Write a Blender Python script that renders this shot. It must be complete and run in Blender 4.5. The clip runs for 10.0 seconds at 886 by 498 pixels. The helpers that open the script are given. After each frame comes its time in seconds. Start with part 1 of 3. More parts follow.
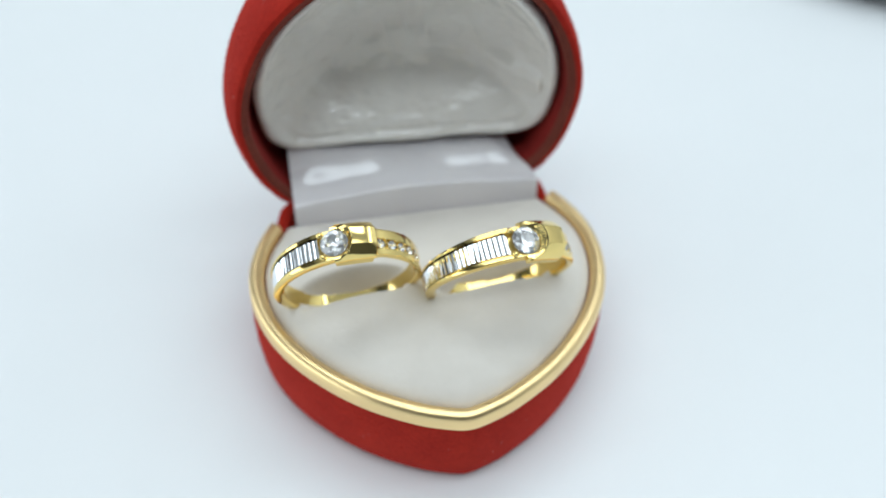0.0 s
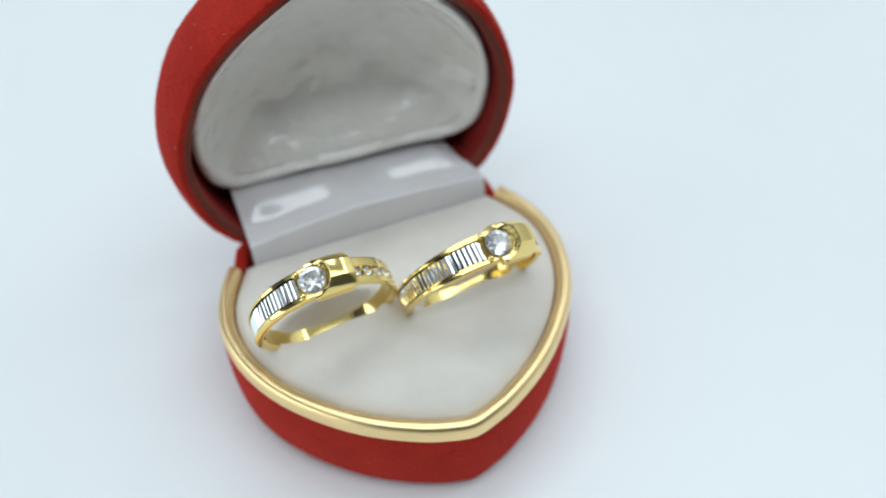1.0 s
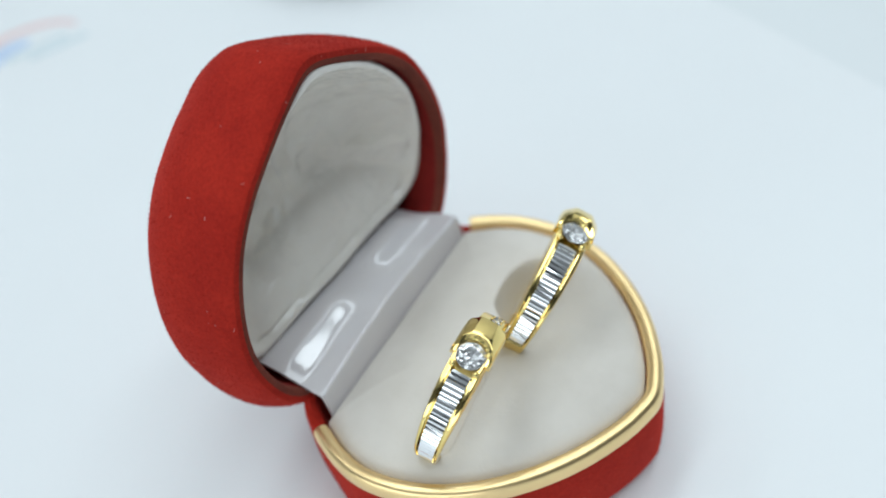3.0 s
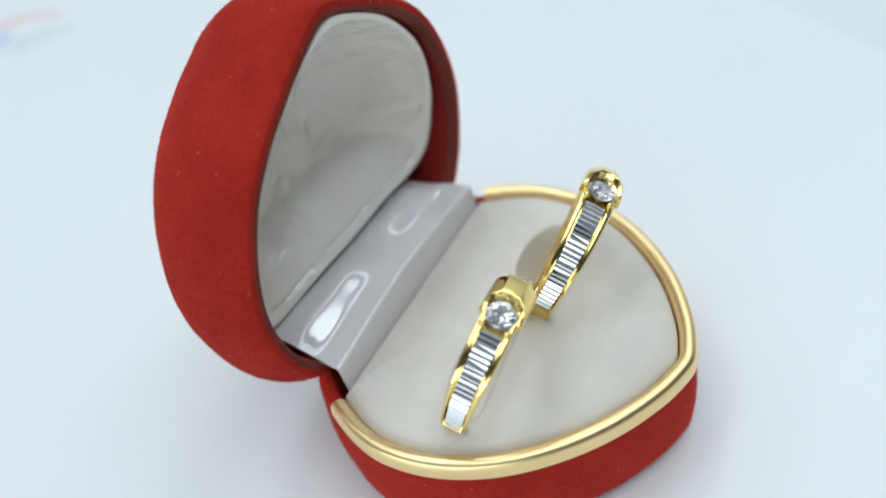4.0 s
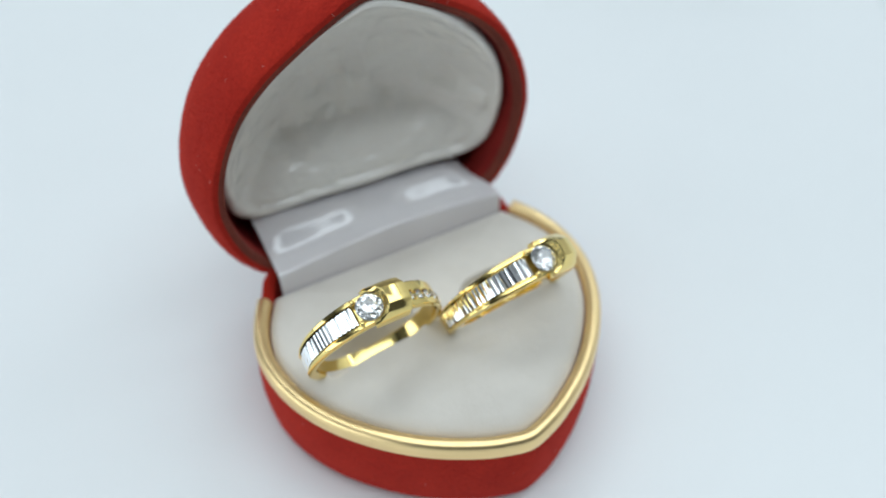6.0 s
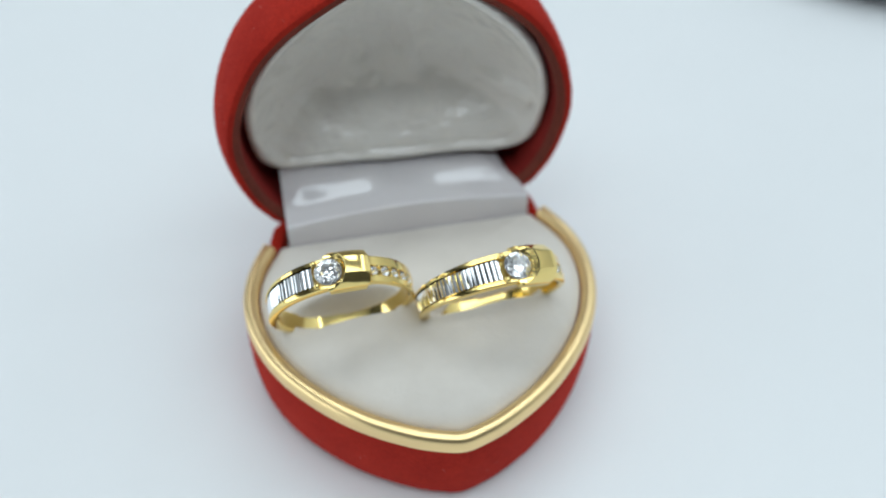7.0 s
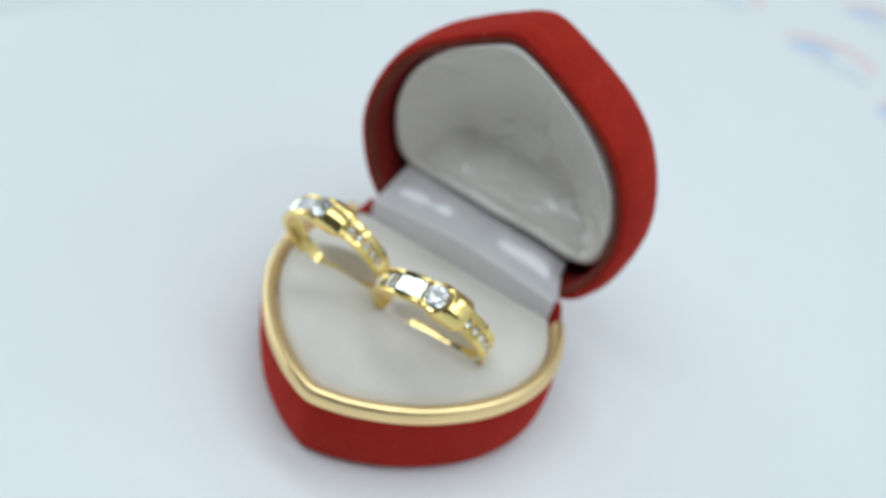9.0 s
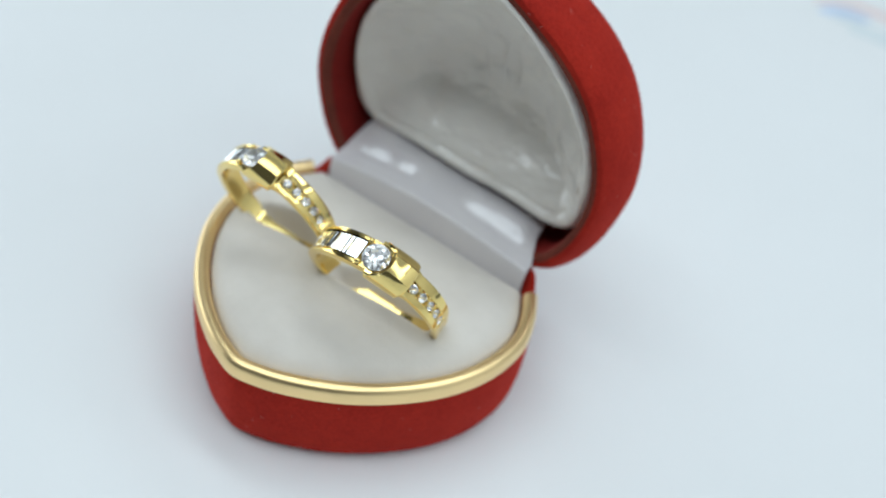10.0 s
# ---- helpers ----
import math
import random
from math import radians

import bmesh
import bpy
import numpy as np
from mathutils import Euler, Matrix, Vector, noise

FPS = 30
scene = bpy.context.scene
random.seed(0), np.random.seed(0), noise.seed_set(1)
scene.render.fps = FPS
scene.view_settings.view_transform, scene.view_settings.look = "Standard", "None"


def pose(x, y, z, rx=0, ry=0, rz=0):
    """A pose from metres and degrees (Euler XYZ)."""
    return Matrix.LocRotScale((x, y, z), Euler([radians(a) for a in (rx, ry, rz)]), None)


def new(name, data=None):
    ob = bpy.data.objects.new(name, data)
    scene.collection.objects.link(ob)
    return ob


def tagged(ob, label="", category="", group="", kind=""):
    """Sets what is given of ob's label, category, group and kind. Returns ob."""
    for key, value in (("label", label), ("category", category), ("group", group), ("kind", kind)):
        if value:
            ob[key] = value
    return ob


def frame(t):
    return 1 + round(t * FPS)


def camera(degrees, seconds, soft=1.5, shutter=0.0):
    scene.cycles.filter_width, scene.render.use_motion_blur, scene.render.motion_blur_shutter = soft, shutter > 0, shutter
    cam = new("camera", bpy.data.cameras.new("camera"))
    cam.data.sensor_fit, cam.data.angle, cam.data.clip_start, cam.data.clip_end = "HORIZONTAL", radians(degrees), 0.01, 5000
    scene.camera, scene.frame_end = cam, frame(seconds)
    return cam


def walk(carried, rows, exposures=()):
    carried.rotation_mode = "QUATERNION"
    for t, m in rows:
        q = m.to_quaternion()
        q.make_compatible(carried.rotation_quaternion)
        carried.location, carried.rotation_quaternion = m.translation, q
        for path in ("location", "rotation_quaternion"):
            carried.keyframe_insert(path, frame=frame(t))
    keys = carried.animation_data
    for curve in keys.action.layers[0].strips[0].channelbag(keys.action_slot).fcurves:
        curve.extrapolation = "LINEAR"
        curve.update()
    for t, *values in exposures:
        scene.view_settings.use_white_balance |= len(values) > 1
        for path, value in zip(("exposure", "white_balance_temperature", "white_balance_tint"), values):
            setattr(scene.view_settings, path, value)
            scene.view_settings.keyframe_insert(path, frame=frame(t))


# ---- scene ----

cam = camera(54.0, 10.0, soft=1.8)
cam.data.dof.use_dof = True
cam.data.dof.focus_distance = 0.104
cam.data.dof.aperture_fstop = 12.0
PATH = [
    (0, -0.01755, -0.09854, 0.10620, 45.30, -1.18, -11.23),
    (0.5, -0.02106, -0.10634, 0.11571, 45.62, 0.47, -13.85),
    (1, -0.02585, -0.09380, 0.10923, 44.37, 1.21, -22.90),
    (1.5, -0.03358, -0.08002, 0.10296, 44.26, 2.17, -28.60),
    (2, -0.04677, -0.07018, 0.10316, 43.77, 1.96, -41.42),
    (2.5, -0.06335, -0.06051, 0.10639, 44.92, 6.06, -53.34),
    (2.7, -0.06479, -0.06113, 0.10882, 46.60, 8.36, -58.11),
    (3.8, -0.06981, -0.05727, 0.10161, 47.28, 10.12, -62.77),
    (4, -0.06953, -0.05575, 0.10035, 47.63, 9.52, -62.49),
    (4.5, -0.06766, -0.06079, 0.10204, 47.87, 7.85, -59.83),
    (5, -0.06520, -0.07181, 0.10773, 47.01, 4.02, -48.36),
    (5.5, -0.05461, -0.07867, 0.10935, 45.84, 0.91, -37.71),
    (5.7, -0.04718, -0.08326, 0.11083, 45.17, 0.54, -33.98),
    (6.8, -0.02752, -0.08969, 0.11210, 44.19, -1.99, -17.13),
    (7, -0.01713, -0.09518, 0.11121, 43.95, -1.00, -12.24),
    (7.5, 0.00133, -0.10163, 0.11471, 42.79, -1.45, -1.20),
    (8, 0.02499, -0.09548, 0.11075, 44.01, -2.82, 10.99),
    (8.5, 0.04243, -0.10624, 0.12006, 48.83, -6.94, 25.66),
    (9, 0.04690, -0.10686, 0.11445, 49.60, -10.54, 33.65),
    (9.5, 0.05087, -0.10128, 0.10905, 49.02, -10.60, 35.37),
    (10, 0.05362, -0.09085, 0.10212, 48.85, -9.31, 35.91),
]
walk(cam, [(t, pose(x, y, z, rx, ry, rz)) for t, x, y, z, rx, ry, rz in PATH],
     [(0, 0.0), (0.6, -0.02), (1.4, -0.12), (2.0, -0.23), (2.5, -0.14), (4.0, -0.08), (4.6, -0.07), (5.5, -0.12), (7.5, -0.17), (10, -0.16)])

# ---- light ----
world = bpy.data.worlds.new("world")
scene.world = world
world.use_nodes = True
world.node_tree.nodes["Background"].inputs[0].default_value = (0.80, 0.90, 1.0, 1)
world.node_tree.nodes["Background"].inputs[1].default_value = 0.05
scene.view_settings.exposure = 0.0


def area_lamp(name, m, sx, sy, watts, colour=(0.83, 0.94, 1.0)):
    lamp = bpy.data.lights.new(name, "AREA")
    lamp.shape, lamp.size, lamp.size_y, lamp.energy, lamp.color = "RECTANGLE", sx, sy, watts, colour
    ob = new(name, lamp)
    ob.matrix_world = m
    return ob


# Unseen lamps placed to steer highlights; the east one is added for the collars.
for lx, ly, sx, sy, watts in ((0.3, -0.22, 3.4, 0.4, 11.5), (0, 0.6, 2.2, 0.36, 12), (0, -0.85, 2.4, 0.3, 13.5), (0, 1.65, 2.2, 0.2, 6), (1.7, 0.75, 0.3, 1.7, 6)):
    area_lamp("unseen_overhead_lamp", pose(lx, ly, 1.88), sx, sy, watts)
# daylight in the opening of the west window
area_lamp("window_daylight", pose(-2.05, 0.0, 0.42, 0, -90, 0), 0.76, 2.66, 18)


# ---- materials ----
def material(name):
    m = bpy.data.materials.new(name)
    m.use_nodes = True
    return m, m.node_tree.nodes, m.node_tree.links, m.node_tree.nodes["Principled BSDF"]


def coords(nodes, links, scale):
    tc = nodes.new("ShaderNodeTexCoord")
    mp = nodes.new("ShaderNodeMapping")
    mp.inputs["Scale"].default_value = scale if isinstance(scale, tuple) else (scale,) * 3
    links.new(tc.outputs["Object"], mp.inputs[0])
    return mp.outputs[0]


def noise_tex(nodes, links, vec, scale, detail=3, rough=0.55):
    n = nodes.new("ShaderNodeTexNoise")
    n.inputs["Scale"].default_value, n.inputs["Detail"].default_value, n.inputs["Roughness"].default_value = scale, detail, rough
    links.new(vec, n.inputs["Vector"])
    return n.outputs[0]


def ramp(nodes, links, fac, stops):
    r = nodes.new("ShaderNodeValToRGB")
    while len(r.color_ramp.elements) < len(stops):
        r.color_ramp.elements.new(0.5)
    for e, (p, c) in zip(r.color_ramp.elements, stops):
        e.position, e.color = p, (*c, 1) if len(c) == 3 else c
    links.new(fac, r.inputs[0])
    return r.outputs[0]


def bump(nodes, links, height, strength, dist, target, normal=None):
    b = nodes.new("ShaderNodeBump")
    b.inputs["Strength"].default_value, b.inputs["Distance"].default_value = strength, dist
    links.new(height, b.inputs["Height"])
    if normal:
        links.new(normal, b.inputs["Normal"])
    links.new(b.outputs[0], target)
    return b.outputs[0]


def mix(nodes, links, fac, a, b):
    m = nodes.new("ShaderNodeMix")
    m.data_type = "RGBA"
    for sock, v in ((m.inputs[0], fac), (m.inputs[6], a), (m.inputs[7], b)):
        if isinstance(v, bpy.types.NodeSocket):
            links.new(v, sock)
        else:
            sock.default_value = v if not isinstance(v, tuple) or len(v) == 4 else (*v, 1)
    return m.outputs[2]


def velvet(name, dark, light, lint):
    m, nodes, links, b = material(name)
    v = coords(nodes, links, 1.0)
    blotch = noise_tex(nodes, links, v, 170, 6, 0.65)
    fibre = noise_tex(nodes, links, v, 2000, 3, 0.7)
    c = ramp(nodes, links, blotch, [(0.3, dark), (0.72, light)])
    c2 = mix(nodes, links, 0.28, c, ramp(nodes, links, fibre, [(0.3, tuple(x * 0.5 for x in dark)), (0.7, tuple(min(1, x * 1.35) for x in light))]))
    specks = noise_tex(nodes, links, coords(nodes, links, (1.0, 1.0, 2.2)), 900, 1)
    mask = ramp(nodes, links, specks, [(0.83, (0, 0, 0)), (0.85, (1, 1, 1))])
    links.new(mix(nodes, links, mask, c2, lint), b.inputs["Base Color"])
    b.inputs["Roughness"].default_value = 0.95
    b.inputs["Specular IOR Level"].default_value = 0.15
    b.inputs["Sheen Weight"].default_value = 0.6
    b.inputs["Sheen Roughness"].default_value = 0.45
    b.inputs["Sheen Tint"].default_value = (*[min(1, x * 1.6 + 0.03) for x in light], 1)
    first = bump(nodes, links, fibre, 0.5, 0.00012, b.inputs["Normal"])
    bump(nodes, links, blotch, 0.25, 0.0006, b.inputs["Normal"], first)
    return m


RED = velvet("red_velvet", (0.31, 0.014, 0.009), (0.44, 0.026, 0.014), (0.70, 0.36, 0.32))
RED_EDGE = velvet("worn_red_edge", (0.11, 0.030, 0.022), (0.20, 0.045, 0.030), (0.50, 0.36, 0.28))
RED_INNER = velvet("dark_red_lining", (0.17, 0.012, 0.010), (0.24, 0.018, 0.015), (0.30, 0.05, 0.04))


def flock():
    m, nodes, links, b = material("white_flock")
    v = coords(nodes, links, 1.0)
    blotch = noise_tex(nodes, links, v, 90, 4)
    fibre = noise_tex(nodes, links, v, 2600, 3)
    c = ramp(nodes, links, blotch, [(0.3, (0.655, 0.605, 0.545)), (0.7, (0.755, 0.705, 0.645))])
    red = ramp(nodes, links, noise_tex(nodes, links, v, 700, 2), [(0.72, (0, 0, 0)), (0.80, (1, 1, 1))])
    faint = nodes.new("ShaderNodeMath")
    faint.operation = "MULTIPLY"
    faint.inputs[1].default_value = 0.25
    links.new(red, faint.inputs[0])
    links.new(mix(nodes, links, faint.outputs[0], c, (0.75, 0.45, 0.40)), b.inputs["Base Color"])
    b.inputs["Roughness"].default_value = 0.9
    b.inputs["Specular IOR Level"].default_value = 0.2
    b.inputs["Sheen Weight"].default_value = 0.2
    first = bump(nodes, links, fibre, 0.35, 0.0001, b.inputs["Normal"])
    bump(nodes, links, blotch, 0.3, 0.001, b.inputs["Normal"], first)
    return m


def satin():
    m, nodes, links, b = material("white_satin")
    v = coords(nodes, links, 1.0)
    fold = noise_tex(nodes, links, coords(nodes, links, (0.8, 1.0, 1.1)), 90, 2)
    weave = noise_tex(nodes, links, v, 3000, 2)
    links.new(ramp(nodes, links, fold, [(0.3, (0.80, 0.755, 0.705)), (0.7, (0.86, 0.83, 0.78))]), b.inputs["Base Color"])
    b.inputs["Roughness"].default_value = 0.20
    b.inputs["Specular IOR Level"].default_value = 0.8
    b.inputs["Sheen Weight"].default_value = 0.15
    crease = noise_tex(nodes, links, coords(nodes, links, (0.75, 1.0, 1.15)), 210, 2)
    first = bump(nodes, links, weave, 0.2, 0.00008, b.inputs["Normal"])
    second = bump(nodes, links, crease, 0.95, 0.0012, b.inputs["Normal"], first)
    bump(nodes, links, fold, 0.6, 0.002, b.inputs["Normal"], second)
    return m


def vinyl():
    m, nodes, links, b = material("white_vinyl")
    v = coords(nodes, links, 1.0)
    n = noise_tex(nodes, links, v, 60, 2)
    links.new(ramp(nodes, links, n, [(0.3, (0.71, 0.68, 0.70)), (0.7, (0.77, 0.74, 0.75))]), b.inputs["Base Color"])
    b.inputs["Roughness"].default_value = 0.09
    b.inputs["Specular IOR Level"].default_value = 1.0
    b.inputs["IOR"].default_value = 1.6
    bump(nodes, links, noise_tex(nodes, links, v, 220, 2), 0.12, 0.0001, b.inputs["Normal"])
    return m


def gold(name, colour, rough, wobble=0.1):
    m, nodes, links, b = material(name)
    v = coords(nodes, links, 1.0)
    n = noise_tex(nodes, links, v, 160, 3)
    links.new(ramp(nodes, links, n, [(0.3, tuple(c * 0.93 for c in colour)), (0.7, colour)]), b.inputs["Base Color"])
    b.inputs["Metallic"].default_value = 1.0
    fine = noise_tex(nodes, links, v, 1500, 3)
    r = nodes.new("ShaderNodeMapRange")
    r.inputs[3].default_value, r.inputs[4].default_value = rough * 0.85, rough * 1.15
    links.new(fine, r.inputs[0])
    links.new(r.outputs[0], b.inputs["Roughness"])
    bump(nodes, links, noise_tex(nodes, links, v, 500, 2), wobble, 0.0003, b.inputs["Normal"])
    return m


def stone_glass():
    m, nodes, links, b = material("clear_stone")
    b.inputs["Base Color"].default_value = (1.0, 1.0, 1.0, 1)
    b.inputs["Roughness"].default_value = 0.0
    b.inputs["IOR"].default_value = 2.0
    b.inputs["Transmission Weight"].default_value = 0.93
    return m


def silver(name, rough):
    m, nodes, links, b = material(name)
    b.inputs["Base Color"].default_value = (0.97, 0.975, 0.985, 1)
    b.inputs["Metallic"].default_value = 1.0
    b.inputs["Roughness"].default_value = rough
    return m


def plain(name, colour, rough=0.6, scale=30.0, spread=0.06, metal=0.0):
    m, nodes, links, b = material(name)
    n = noise_tex(nodes, links, coords(nodes, links, 1.0), scale, 4)
    links.new(ramp(nodes, links, n, [(0.25, tuple(c * (1 - spread) for c in colour)), (0.75, tuple(min(1, c * (1 + spread)) for c in colour))]), b.inputs["Base Color"])
    b.inputs["Roughness"].default_value = rough
    b.inputs["Metallic"].default_value = metal
    return m


FLOCK, SATIN, VINYL = flock(), satin(), vinyl()
TRIM_GOLD = gold("brushed_gold_trim", (1.0, 0.745, 0.38), 0.34, 0.05)
RING_GOLD = gold("polished_yellow_gold", (1.0, 0.77, 0.29), 0.11, 0.02)
STONE, SILVER, STONE_REFLECTOR = stone_glass(), silver("baguette_silver", 0.03), plain("white_reflector", (0.86, 0.87, 0.88), 0.4)
PAPER = plain("white_sheet", (0.81, 0.825, 0.83), 0.45, 8.0, 0.02)
TABLETOP = plain("pale_laminate", (0.755, 0.78, 0.785), 0.35, 8.0, 0.02)
WALL = plain("wall_paint", (0.62, 0.63, 0.64), 0.8, 2.0)
# Tones of unseen walls, set for dark and bright reflections in gold and stones.
REFLECT_DARK = plain("dark_reflection_tone", (0.10, 0.10, 0.105), 0.8, 2.0)
REFLECT_WHITE = plain("white_reflection_tone", (0.88, 0.88, 0.88), 0.8, 2.0)
CEILING = plain("ceiling_paint", (0.80, 0.81, 0.82), 0.8, 2.0)
FLOOR = plain("floor_tile", (0.36, 0.355, 0.345), 0.5, 3.0)
LAMP_FRAME = plain("lamp_frame", (0.8, 0.8, 0.8), 0.4)
INK_RED = plain("print_red", (0.80, 0.55, 0.54), 0.5, 90.0, 0.12)
INK_BLUE = plain("print_blue", (0.52, 0.63, 0.80), 0.5, 90.0, 0.12)
INK_GREY = plain("print_grey_green", (0.62, 0.71, 0.74), 0.5, 90.0, 0.1)
LINT = plain("pale_lint", (0.62, 0.40, 0.36), 0.8)
GREY_OBJ = plain("grey_plastic", (0.19, 0.20, 0.215), 0.35)

MM = 0.001


# ---- helpers ----
def mesh_of(name, bm, mat, smooth=True, sharp=40):
    bmesh.ops.recalc_face_normals(bm, faces=bm.faces[:])
    for e in bm.edges:
        if len(e.link_faces) == 2 and e.calc_face_angle(0) > radians(sharp):
            e.smooth = False
    for f in bm.faces:
        f.smooth = smooth
    me = bpy.data.meshes.new(name)
    bm.to_mesh(me)
    bm.free()
    me.materials.append(mat)
    return me


def part(name, bm, mat, parent, label="", smooth=True, sharp=40):
    ob = new(name, mesh_of(name, bm, mat, smooth, sharp))
    ob.parent = parent
    if label:
        ob["label"] = label
    return ob


def thing(name, m, label, category, group="", kind=""):
    ob = new(name)
    ob.matrix_world = m
    ob.empty_display_size = 0.01
    return tagged(ob, label, category, group, kind)


def solo(name, bm, mat, label, category, group="", kind="", smooth=True):
    return tagged(new(name, mesh_of(name, bm, mat, smooth)), label, category, group, kind)


def box(bm, x0, y0, z0, x1, y1, z1):
    r = bmesh.ops.create_cube(bm, size=1)
    for v in r["verts"]:
        v.co = Vector((x0 + (v.co.x + 0.5) * (x1 - x0), y0 + (v.co.y + 0.5) * (y1 - y0), z0 + (v.co.z + 0.5) * (z1 - z0)))
    return r["verts"]


def loft(bm, loops, closed=True, cap_start=False, cap_end=False):
    """Faces between loops of points of equal length; closed: each loop runs round."""
    rows = [[bm.verts.new(p) for p in loop] for loop in loops]
    n = len(rows[0])
    for a, b in zip(rows, rows[1:]):
        for i in range(n if closed else n - 1):
            j = (i + 1) % n
            bm.faces.new((a[i], a[j], b[j], b[i]))
    if cap_start:
        bm.faces.new(rows[0][::-1])
    if cap_end:
        bm.faces.new(rows[-1])
    return rows


def spline(points, steps):
    """A smooth open line through 2D points."""
    p = [np.array(q, float) for q in points]
    p = [2 * p[0] - p[1]] + p + [2 * p[-1] - p[-2]]
    out = []
    for a, b, c, d in zip(p, p[1:], p[2:], p[3:]):
        for k in range(steps):
            s = k / steps
            out.append(0.5 * (2 * b + (c - a) * s + (2 * a - 5 * b + 4 * c - d) * s * s + (3 * b - a - 3 * c + d) * s ** 3))
    out.append(p[-2])
    return np.array(out)


def mirrored(half, steps, shift=0.0):
    """A closed outline from its right half, which begins at the tip and ends at the middle of the back."""
    q = np.array(half, float)
    h = spline([q[1] * (-1, 1)] + [tuple(x) for x in q], steps)[steps:]
    return np.vstack([h, h[-2:0:-1] * (-1, 1)]) + (shift, 0)


def inset(o, d):
    t = np.roll(o, -1, 0) - np.roll(o, 1, 0)
    n = np.stack([t[:, 1], -t[:, 0]], 1)
    n /= np.linalg.norm(n, axis=1)[:, None]
    turn = np.sign(np.sum(o[:, 0] * t[:, 1] - o[:, 1] * t[:, 0]))
    q = o - n * d * turn
    if d > 1.0:
        # where the inset crosses itself, bridge from sound point to sound point
        near = np.min(np.linalg.norm(q[:, None] - o[None], axis=2), axis=1)
        good = np.where(near > 0.975 * d)[0]
        idx = np.arange(len(q))
        q = np.stack([np.interp(idx, good, q[good, a], period=len(q)) for a in (0, 1)], 1)
        for _ in range(12):
            q = 0.5 * q + 0.25 * (np.roll(q, 1, 0) + np.roll(q, -1, 0))
    return q


def at_z(o, z, ear=0.0):
    """An outline at a height; ear: how far it rises towards the hinge."""
    return [Vector((x * MM, y * MM, (z + ear * max(0.0, min(1.0, (y - 1.8) / 1.6))) * MM)) for x, y in o]


# ---- room ----
def room():
    for name, b in (("wall_north", (-2.1, 2.0, -0.75, 2.1, 2.1, 1.9)), ("wall_south", (-2.1, -2.1, -0.75, 2.1, -2.0, 1.9)),
                    ("wall_east", (2.0, -2.0, -0.75, 2.1, 2.0, 1.9)), ("wall_west", (-2.1, -2.0, -0.75, -2.0, 2.0, 1.9))):
        bm = bmesh.new()
        if name == "wall_west":
            # four pieces round the window's opening
            for piece in ((-2.1, -2.0, -0.75, -2.0, 2.0, 0.02), (-2.1, -2.0, 0.82, -2.0, 2.0, 1.9), (-2.1, -2.0, 0.02, -2.0, -1.35, 0.82), (-2.1, 1.35, 0.02, -2.0, 2.0, 0.82)):
                box(bm, *piece)
        else:
            box(bm, *b)
        # unseen walls; the dark ones stand in for a dark figure near the camera
        paint, tone = {"wall_south": (REFLECT_DARK, "dark grey"), "wall_west": (REFLECT_DARK, "dark grey"), "wall_east": (REFLECT_WHITE, "white")}.get(name, (WALL, "grey"))
        solo(name, bm, paint, "plain %s painted wall" % tone, "wall", kind="structure", smooth=False)
    bm = bmesh.new()
    for piece in ((-2.09, -1.35, 0.02, -2.07, 1.35, 0.06), (-2.09, -1.35, 0.78, -2.07, 1.35, 0.82), (-2.09, -1.35, 0.06, -2.07, -1.31, 0.78), (-2.09, 1.31, 0.06, -2.07, 1.35, 0.78), (-2.09, -0.02, 0.06, -2.07, 0.02, 0.78)):
        box(bm, *piece)
    solo("window_1", bm, LAMP_FRAME, "white frame of a wide low window", "window", kind="structure", smooth=False)
    bm = bmesh.new()
    box(bm, -2.1, -2.1, -0.85, 2.1, 2.1, -0.75)
    solo("floor", bm, FLOOR, "plain grey floor of the room", "floor", kind="structure", smooth=False)
    bm = bmesh.new()
    box(bm, -2.1, -2.1, 1.9, 2.1, 2.1, 2.0)
    solo("ceiling", bm, CEILING, "plain pale painted ceiling", "ceiling", kind="structure", smooth=False)


def table():
    t = thing("table", pose(0, 0.25, -0.75), "white table with a smooth pale top under the sheet", "table")
    bm = bmesh.new()
    box(bm, -0.7, -0.55, 0.7156, 0.7, 0.55, 0.7496)
    bmesh.ops.bevel(bm, geom=bm.edges[:], offset=0.004, segments=2, affect="EDGES")
    part("tabletop", bm, TABLETOP, t)
    for x in (-0.64, 0.64):
        for y in (-0.49, 0.49):
            bm = bmesh.new()
            box(bm, x - 0.025, y - 0.025, 0, x + 0.025, y + 0.025, 0.7156)
            part("leg", bm, LAMP_FRAME, t)


def sheet():
    s = thing("printed_sheet", pose(0, 0.2, -0.0004), "white glossy printed sheet with faint logo marks", "sheet")
    bm = bmesh.new()
    corners = ((-0.180, -0.38), (0.012, -0.38), (0.345, 0.12), (0.400, 0.30), (-0.036, 0.30))
    loft(bm, [[Vector((x, y, z)) for x, y in corners] for z in (0.0, 0.0004)], cap_start=True, cap_end=True)
    part("paper", bm, PAPER, s, smooth=False)
    return s


def arc_strip(bm, cx, cy, rx, ry, a0, a1, w, z, n=20):
    rows = []
    for k in range(n + 1):
        a = radians(a0 + (a1 - a0) * k / n)
        taper = w * (0.35 + 0.65 * math.sin(math.pi * (0.12 + 0.76 * k / n)))
        c, s_ = math.cos(a), math.sin(a)
        rows.append([Vector(((cx + (rx + q) * c) * MM, (cy + (ry + q) * s_) * MM, z)) for q in (-taper / 2, taper / 2)])
    loft(bm, rows, closed=False)


